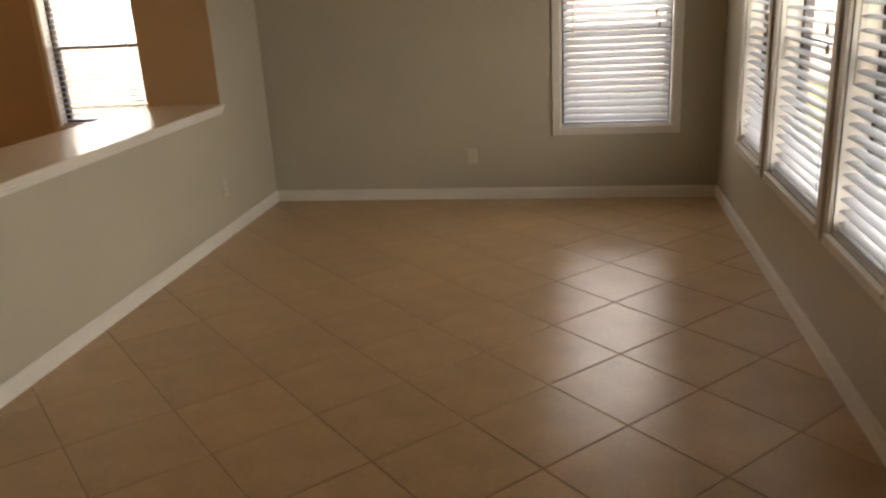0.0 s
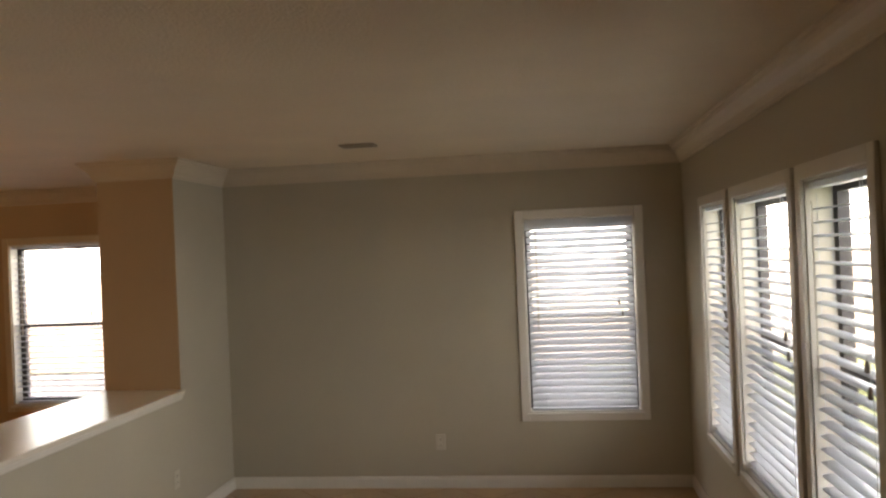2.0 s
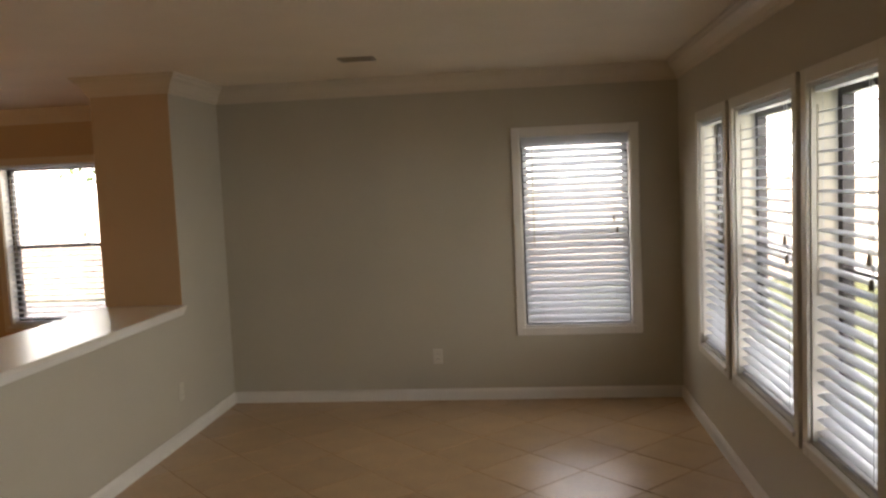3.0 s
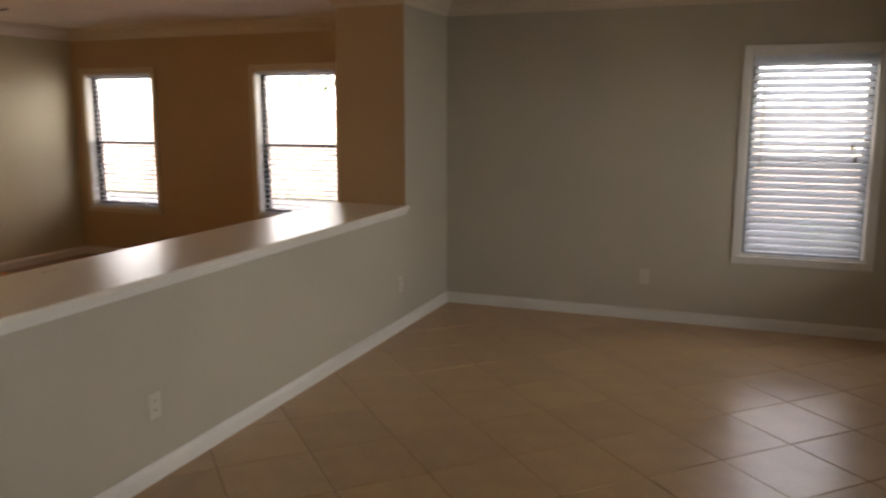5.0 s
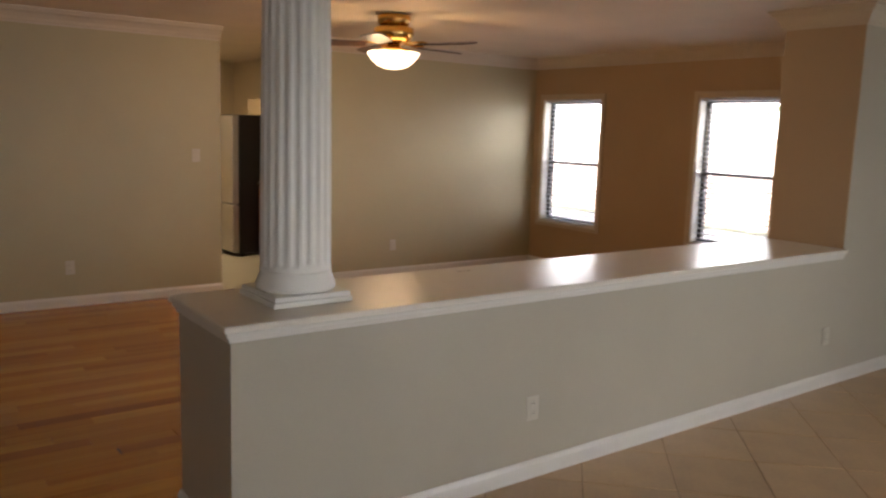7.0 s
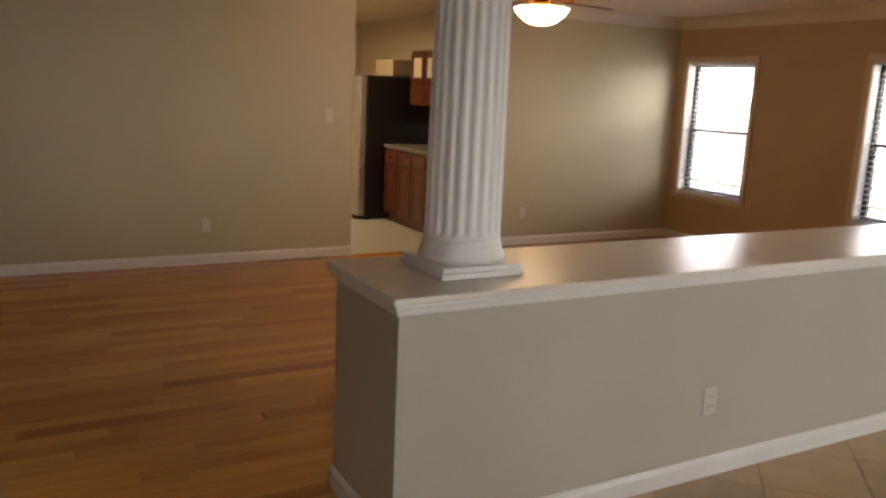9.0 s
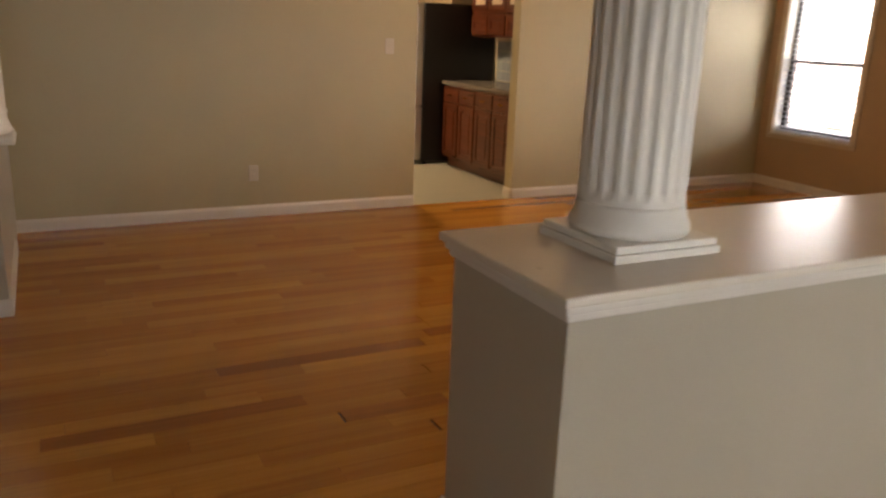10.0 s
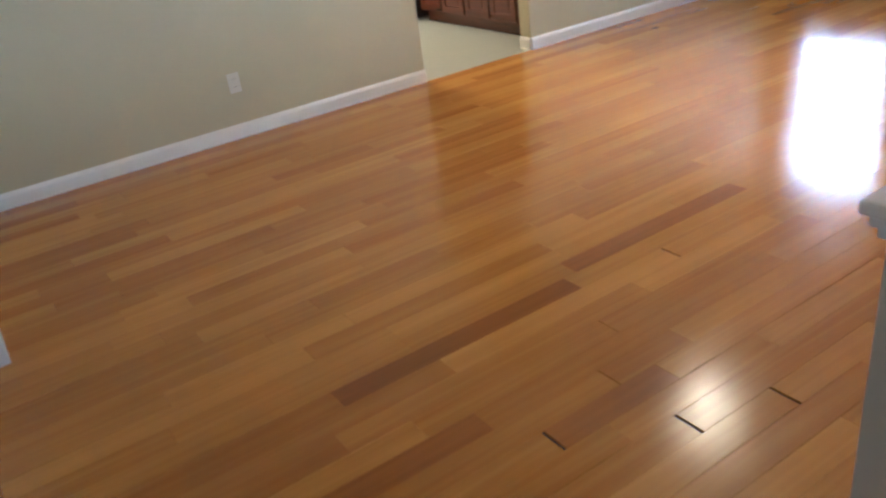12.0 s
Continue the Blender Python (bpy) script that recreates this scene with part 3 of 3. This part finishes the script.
# ceiling fan
def ceiling_fan():
    th = empty("ceiling_fan", FAN.x, FAN.y, ZC, "brass ceiling fan with dark wooden blades and a lit glass bowl", "ceiling fan")
    part("canopy", lathe([(0.075, 0.0), (0.118, -0.008), (0.128, -0.022), (0.122, -0.075), (0.105, -0.085)][::-1], 32), M_BRASS, th, smooth=True)
    part("motor", lathe([(0.085, -0.215), (0.128, -0.205), (0.150, -0.180), (0.156, -0.140), (0.150, -0.105), (0.105, -0.085)], 32), M_BRASS, th, "polished brass motor housing", smooth=True)
    part("light_fitter", lathe([(0.06, -0.282), (0.115, -0.278), (0.120, -0.264), (0.06, -0.248), (0.05, -0.212)], 32), M_BRASS, th, smooth=True)
    bb = lathe([(0.015, -0.410), (0.065, -0.404), (0.12, -0.384), (0.166, -0.348), (0.192, -0.312), (0.202, -0.292), (0.18, -0.284), (0.11, -0.278)], 60)
    for v in bb.verts:
        rr = math.hypot(v.co.x, v.co.y)
        if rr > 0.1 and v.co.z < -0.28:
            g = abs(math.sin(5 * math.atan2(v.co.y, v.co.x)))
            k = (rr - 0.1) / 0.09
            v.co.x *= 1 - 0.09 * k * (1 - g)
            v.co.y *= 1 - 0.09 * k * (1 - g)
            v.co.z += 0.012 * k * (g - 0.5)
    bowl = part("shade", bb, M_LAMP, th, "scalloped frosted glass bowl, lit warm", smooth=True)
    bowl.visible_shadow = False
    for i in range(5):
        a = radians(25 + 72 * i)
        bm = bmesh.new()
        pts = [(0.21, 0.045), (0.26, 0.058), (0.60, 0.07), (0.67, 0.062), (0.70, 0.03)]
        outline = [(x, y) for x, y in pts] + [(x, -y) for x, y in pts[::-1]]
        lo = [bm.verts.new((x, y, -0.233 + y * 0.2)) for x, y in outline]
        hi = [bm.verts.new((x, y, -0.226 + y * 0.2)) for x, y in outline]
        bm.faces.new(lo[::-1])
        bm.faces.new(hi)
        for j in range(len(lo)):
            q = (j + 1) % len(lo)
            bm.faces.new((lo[j], lo[q], hi[q], hi[j]))
        bl = part("blade", bm, M_DARKWOOD, th)
        bl.matrix_basis = Matrix.Rotation(a, 4, "Z")
        br = part("blade_bracket", boxes((0.10, -0.014, -0.220, 0.25, 0.014, -0.210), (0.22, -0.035, -0.2255, 0.28, 0.035, -0.2105), bevel=0.002), M_BRASS, bl)
    for s in (-1, 1):
        part("pull_chain", boxes((s * 0.112 - 0.0015, -0.0015, -0.41, s * 0.112 + 0.0015, 0.0015, -0.278)), M_BRASS, th)
    return th


ceiling_fan()


# kitchen seen through the opening
def cabinet(name, x0, x1, y0, y1, z0, z1, doors, label, drawers=False, kick=0.0, panel=None):
    """Cherry cabinet that faces -y."""
    th = empty(name, x0, y0, z0, label, "cabinet", name.replace("_", " ") + "s")
    w, d, h = x1 - x0, y1 - y0, z1 - z0
    part("body", boxes((0, 0.0, kick, w, d, h), (0.0, 0.06, 0, w, d, kick + 0.001)) if kick else boxes((0, 0, 0, w, d, h)), M_CHERRY, th)
    dw = w / doors
    for i in range(doors):
        top = h - 0.03
        if drawers:
            dr = part("drawer", boxes((i * dw + 0.012, -0.018, h - 0.17, (i + 1) * dw - 0.012, -0.001, h - 0.025), bevel=0.004), M_CHERRY, th)
            part("handle", boxes(((i + 0.5) * dw - 0.04, -0.035, h - 0.105, (i + 0.5) * dw + 0.04, -0.027, h - 0.095), bevel=0.002), M_BRASS, dr)
            top = h - 0.185
        b0, b1, c0, c1, s = i * dw + 0.012, (i + 1) * dw - 0.012, kick + 0.02, top, 0.055
        dbm = boxes((b0, -0.02, c0, b0 + s, -0.001, c1), (b1 - s, -0.02, c0, b1, -0.001, c1), (b0 + s, -0.0195, c0, b1 - s, -0.001, c0 + s), (b0 + s, -0.0195, c1 - s, b1 - s, -0.001, c1), bevel=0.003)
        door = part("door", dbm, M_CHERRY, th)
        part("panel", boxes((b0 + s, -0.010, c0 + s, b1 - s, -0.002, c1 - s), (b0 + s + 0.03, -0.016, c0 + s + 0.03, b1 - s - 0.03, -0.009, c1 - s - 0.03)), panel or M_CHERRY, door)
    return th


cabinet("base_cabinet", -5.70, -5.00, -2.07, -1.441, 0, 0.86, 2, "cherry wood base cabinet with raised panel doors", True, 0.1)
cabinet("base_cabinet", -6.40, -5.702, -2.07, -1.441, 0, 0.86, 2, "cherry wood base cabinet with raised panel doors", True, 0.1)
tagged(part("worktop", boxes((-6.41, -2.10, 0.861, -4.98, -1.441, 0.90), bevel=0.005), M_STONE), "speckled grey-brown kitchen worktop on the cabinets", "worktop")
cabinet("upper_cabinet", -6.40, -5.00, -1.77, -1.441, 1.36, 1.60, 4, "cherry wood wall cabinet above the worktop")
# cream colour of the panels imitates the glow of lit glass doors
cabinet("display_cabinet", -6.40, -5.00, -1.77, -1.441, 1.602, 1.98, 4, "wall cabinet in wooden frames, pale panels standing for lit glass", panel=M_CREAM)
tagged(part("storage_box", boxes((-7.05, -1.95, 1.682, -6.55, -1.55, 1.88), bevel=0.01), M_BOX), "plain beige cardboard box on top of the refrigerator", "box")
splash = empty("backsplash", -6.40, -1.442, 0.905, "grey-blue tiled backsplash above the worktop", "tile", kind="structure")
tl = mesh_of("tile", boxes((0.002, -0.008, 0.002, 0.101, 0, 0.101), bevel=0.002), M_SPLASH)
for i in range(13):
    for j in range(4):
        piece("tile", tl, splash, pose(i * 0.103, 0, j * 0.103))


def fridge(x0, y0):
    th = empty("refrigerator", x0, y0, 0, "refrigerator with pale steel doors and black sides", "refrigerator")
    part("body", boxes((0, 0.06, 0.03, 0.74, 0.90, 1.68), bevel=0.008), M_BLACK, th, "black enamel sides")
    for z0, z1 in ((0.05, 0.62), (0.63, 1.67)):
        d = part("door", boxes((0.004, -0.03, z0, 0.736, 0.056, z1), bevel=0.014), M_STEEL, th, "pale steel door")
        hx = 0.08
        zz = z1 - 0.5 if z0 < 0.3 else z0 + 0.06
        part("handle", boxes((hx, -0.095, zz + 0.10, hx + 0.03, -0.070, z1 - 0.18), (hx, -0.082, zz + 0.03, hx + 0.03, -0.055, zz + 0.11), (hx, -0.082, z1 - 0.19, hx + 0.03, -0.055, z1 - 0.11), (hx, -0.065, zz, hx + 0.03, -0.028, zz + 0.05), (hx, -0.065, z1 - 0.13, hx + 0.03, -0.028, z1 - 0.08), bevel=0.004), M_BLACK, d, "dark curved handle")
    for x in (0.06, 0.64):
        part("foot", boxes((x, 0.1, 0, x + 0.04, 0.14, 0.03)), M_BLACK, th)
    return th


fridge(-7.19, -2.36)
# dome for the added kitchen lamp, out of view
dome = empty("kitchen_light", -6.4, -3.2, ZC, "unseen frosted glass ceiling light, added to brighten the kitchen", "ceiling light")
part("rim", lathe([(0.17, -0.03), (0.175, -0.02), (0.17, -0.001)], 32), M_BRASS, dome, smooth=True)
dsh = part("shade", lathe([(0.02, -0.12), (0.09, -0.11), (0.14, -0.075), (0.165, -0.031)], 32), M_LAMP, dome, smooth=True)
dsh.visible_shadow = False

# glazed front door at the entry
fd = empty("door_1", XD - 0.06, -6.92, 0, "white front door with a narrow glass pane", "door", kind="structure")
part("door_frame", boxes((-0.06, -0.46, 0, 0.06, -0.43, 2.05), (-0.06, 0.43, 0, 0.06, 0.46, 2.05), (-0.06, -0.43, 2.02, 0.06, 0.43, 2.05)), M_WHITE, fd)
leaf = part("door_leaf", boxes((-0.022, -0.428, 0.01, 0.022, 0.16, 2.018), (-0.022, 0.36, 0.01, 0.022, 0.428, 2.018), (-0.022, 0.16, 0.01, 0.022, 0.36, 0.26), (-0.022, 0.16, 1.88, 0.022, 0.36, 2.018), bevel=0.002), M_WHITE, fd)
pn = part("pane", boxes((-0.004, 0.16, 0.26, 0.004, 0.36, 1.88)), M_GLASS, fd)
pn.visible_shadow = False
part("door_handle", boxes((0.022, -0.39, 0.98, 0.06, -0.37, 1.0), (0.05, -0.39, 0.98, 0.06, -0.28, 1.0), bevel=0.003), M_BRASS, fd)

# outdoors
tagged(part("ground", boxes((-400, -400, -0.5, 400, 400, -0.25)), M_GRASS), "green lawn around the house", "ground", kind="structure")
tagged(part("pavement", boxes((-14.0, YO + 0.16, -0.26, 3.0, 7.6, -0.20)), M_PATIO), "grey concrete patio slab behind the house", "patio", kind="structure")

ring = bmesh.new()
lo = [ring.verts.new((90 * math.cos(k * math.pi / 24), 90 * math.sin(k * math.pi / 24), -1)) for k in range(48)]
hi = [ring.verts.new((v.co.x, v.co.y, 45)) for v in lo]
for k in range(48):
    ring.faces.new((lo[k], lo[(k + 1) % 48], hi[(k + 1) % 48], hi[k]))
tagged(part("backdrop", ring, glow_mat("overcast_sky", (0.93, 0.97, 1.0), 0.9)), "pale overcast sky beyond the garden", "sky", kind="structure")


def fence(x0, y0, x1, y1, label):
    th = empty("fence", x0, y0, -0.25, label, "fence", rz=math.degrees(math.atan2(y1 - y0, x1 - x0)))
    length = math.hypot(x1 - x0, y1 - y0)
    board = mesh_of("board", boxes((0.004, -0.009, 0.04, 0.136, 0.009, 1.83), bevel=0.003), M_FENCE)
    n = int(length / 0.14)
    for i in range(n):
        piece("board", board, th, pose(i * 0.14, 0, random.uniform(-0.01, 0.01)))
    for z in (0.35, 1.5):
        part("rail", boxes((0, 0.0095, z, length, 0.05, z + 0.09)), M_FENCE, th)
    post_me = mesh_of("post", boxes((-0.045, 0.051, 0, 0.045, 0.14, 1.75)), M_FENCE)
    for i in range(int(length / 2.4) + 1):
        piece("post", post_me, th, pose(min(i * 2.4, length - 0.05), 0, 0))
    return th


fence(-12, 8.0, 9.5, 8.0, "weathered cedar board fence across the lawn")
fence(9.5, 8.0, 9.5, -12, "weathered cedar board fence across the lawn")


def tree(x, y, h, seed):
    rng = random.Random(seed)
    th = empty("tree", x, y, -0.25, "leafy green garden tree behind the fence", "tree", "garden trees")
    bm = bmesh.new()

    def limb(p, q, r0, r1):
        ax = (q - p).normalized()
        s = ax.orthogonal().normalized()
        t2 = ax.cross(s)
        ra = [bm.verts.new(p + (s * math.cos(k * 1.0472) + t2 * math.sin(k * 1.0472)) * r0) for k in range(6)]
        rb = [bm.verts.new(q + (s * math.cos(k * 1.0472) + t2 * math.sin(k * 1.0472)) * r1) for k in range(6)]
        for k in range(6):
            bm.faces.new((ra[k], ra[(k + 1) % 6], rb[(k + 1) % 6], rb[k]))

    limb(Vector((0, 0, 0)), Vector((0.1, 0, h * 0.45)), 0.16, 0.1)
    tips = []
    for i in range(9):
        a = i * 2.4
        q = Vector((math.cos(a) * h * rng.uniform(0.15, 0.32), math.sin(a) * h * rng.uniform(0.15, 0.32), h * rng.uniform(0.55, 0.95)))
        limb(Vector((0.1, 0, h * rng.uniform(0.3, 0.45))), q, 0.06, 0.02)
        tips.append(q)
    part("trunk", bm, M_BARK, th)
    verts, faces = [], []
    for q in tips:
        for _ in range(260):
            c = q + Vector((rng.gauss(0, 0.45), rng.gauss(0, 0.45), rng.gauss(0, 0.4)))
            u = Vector((rng.gauss(0, 1), rng.gauss(0, 1), rng.gauss(0, 1))).normalized()
            v = u.orthogonal().normalized()
            s = rng.uniform(0.06, 0.13)
            k = len(verts)
            verts += [c - u * s, c + v * s * 0.5, c + u * s, c - v * s * 0.5]
            faces.append((k, k + 1, k + 2, k + 3))
    me = bpy.data.meshes.new("crown")
    me.from_pydata([tuple(v) for v in verts], [], faces)
    me.materials.append(M_LEAF)
    piece("crown", me, th)
    return th


tree(-7.5, 13.5, 5.5, 3)
tree(13.0, 1.5, 6.0, 5)
tree(12.5, -6.0, 5.0, 8)

hv = empty("air_conditioner", -1.75, 4.6, -0.25, "grey outdoor air conditioning unit on the lawn", "air conditioner")
part("casing", boxes((-0.4, -0.4, 0.05, 0.4, 0.4, 0.75), bevel=0.03), M_HVAC, hv)
part("pad", boxes((-0.5, -0.5, 0, 0.5, 0.5, 0.05)), M_PATIO, hv)
lv = mesh_of("louver", boxes((-0.36, -0.412, 0, 0.36, -0.4005, 0.02)), M_BRONZE)
for i in range(14):
    piece("louver", lv, hv, pose(0, 0, 0.12 + i * 0.042))


# floor tiles, laid on the diagonal
def clip(poly, axis, limit, keep_less):
    out_ = []
    for i, p in enumerate(poly):
        q = poly[(i + 1) % len(poly)]
        ip, iq = (p[axis] <= limit) == keep_less, (q[axis] <= limit) == keep_less
        if ip:
            out_.append(p)
        if ip != iq:
            f = (limit - p[axis]) / (q[axis] - p[axis])
            out_.append((p[0] + f * (q[0] - p[0]), p[1] + f * (q[1] - p[1])))
    return out_


def area_of(poly):
    return 0.5 * abs(sum(p[0] * poly[(i + 1) % len(poly)][1] - poly[(i + 1) % len(poly)][0] * p[1] for i, p in enumerate(poly)))


def tile_mesh(poly):
    bm = bmesh.new()
    c = Vector((sum(p[0] for p in poly) / len(poly), sum(p[1] for p in poly) / len(poly)))

    def ring(k, z):
        return [bm.verts.new((c.x + (p[0] - c.x) * k, c.y + (p[1] - c.y) * k, z)) for p in poly]

    a, b, t = ring(1, -0.011), ring(1, -0.0025), ring(0.988, 0.0)
    n = len(poly)
    for r0, r1 in ((a, b), (b, t)):
        for i in range(n):
            bm.faces.new((r0[i], r0[(i + 1) % n], r1[(i + 1) % n], r1[i]))
    bm.faces.new(t)
    return mesh_of("tile", bm, M_TILE)


TILE = 0.4285
HALF = (TILE / 2 - 0.0022) * math.sqrt(2)
PITCH = TILE / math.sqrt(2)
whole = [(HALF, 0), (0, HALF), (-HALF, 0), (0, -HALF)]
whole_me = tile_mesh(whole)
for x0, y0, x1, y1 in ((0.0, YS, XE, 0.0), (XD, YS, 0.0, YW - 0.032)):
    for i in range(-24, 6):
        for j in range(-26, 10):
            if (i + j) % 2:
                continue
            cx, cy = 2.595 + i * PITCH, -2.417 + j * PITCH
            poly = [(cx + p[0], cy + p[1]) for p in whole]
            full = all(x0 < p[0] < x1 and y0 < p[1] < y1 for p in poly)
            if full:
                piece("tile", whole_me, floor, pose(cx, cy, 0))
                continue
            for axis, limit, less in ((0, x0 + 0.001, False), (0, x1 - 0.001, True), (1, y0 + 0.001, False), (1, y1 - 0.001, True)):
                poly = clip(poly, axis, limit, less)
                if len(poly) < 3:
                    break
            if len(poly) >= 3 and area_of(poly) > 0.002:
                piece("tile", tile_mesh([(p[0] - cx, p[1] - cy) for p in poly]), floor, pose(cx, cy, 0))


# wood planks, laid along y
PW = 0.096
X0 = -1.345
SPLITS = {0: -5.00, 2: -4.695, 3: -4.42, -5: -4.00, -3: -4.51, -1: -4.70, 1: -4.235}
OPEN = (0, 2, 3, -5)      # rows whose end joint has opened up
ENDS = {-2: (-6.03, -5.09), -6: (-5.354, -4.40), -7: (-4.334, -3.366), 0: (-4.56,)}
DARK = {(-2, -6.03), (-6, -5.354), (-7, -4.334), (0, -5.00)}
rng = random.Random(11)
rows_left, rows_right = int((X0 - XK) / PW) + 1, int((0 - X0) / PW) + 1
for r in range(-rows_left, rows_right):
    x0, x1 = max(XK, X0 + r * PW), min(0.0, X0 + (r + 1) * PW)
    if x1 - x0 < 0.01:
        continue
    marks = [YW]
    if r in SPLITS:
        marks.append(SPLITS[r])
    marks += ENDS.get(r, ())
    y = YW + rng.uniform(0.2, 0.9)
    while y < YO - 0.3:
        if all(abs(y - m) > 0.3 for m in marks) and not any((r, m) in DARK and m < y < m + 0.95 for m in marks):
            marks.append(y)
        y += rng.uniform(0.45, 1.25)
    marks = sorted(marks) + [YO]
    for a, b in zip(marks, marks[1:]):
        wide = (0.005 if r in OPEN else 0.0015) if (r in SPLITS and a == SPLITS[r]) else 0.0003
        wide_b = (0.005 if r in OPEN else 0.0015) if (r in SPLITS and b == SPLITS[r]) else 0.0003
        px0, px1, py0, py1 = x0 + 0.0002, x1 - 0.0002, a + wide, b - wide_b
        z = rng.uniform(-0.0003, 0.0003)
        e = 0.0006
        co = [(px0, py0, -0.006), (px1, py0, -0.006), (px1, py1, -0.006), (px0, py1, -0.006),
              (px0, py0, z - e), (px1, py0, z - e), (px1, py1, z - e), (px0, py1, z - e),
              (px0 + e, py0 + e, z), (px1 - e, py0 + e, z), (px1 - e, py1 - e, z), (px0 + e, py1 - e, z)]
        fs = [(8, 9, 10, 11)] + [(i, (i + 1) % 4, 4 + (i + 1) % 4, 4 + i) for i in range(4)] + [(4 + i, 4 + (i + 1) % 4, 8 + (i + 1) % 4, 8 + i) for i in range(4)]
        mx, my = (px0 + px1) / 2, (py0 + py1) / 2
        me = bpy.data.meshes.new("plank")
        me.from_pydata([(p[0] - mx, p[1] - my, p[2]) for p in co], [], fs)
        me.materials.append(M_OAKD if (r, a) in DARK or (rng.random() < 0.05 and x0 > -2.4 and b < -3.5) else M_OAK)
        piece("plank", me, floor_w, pose(mx, my, 0))
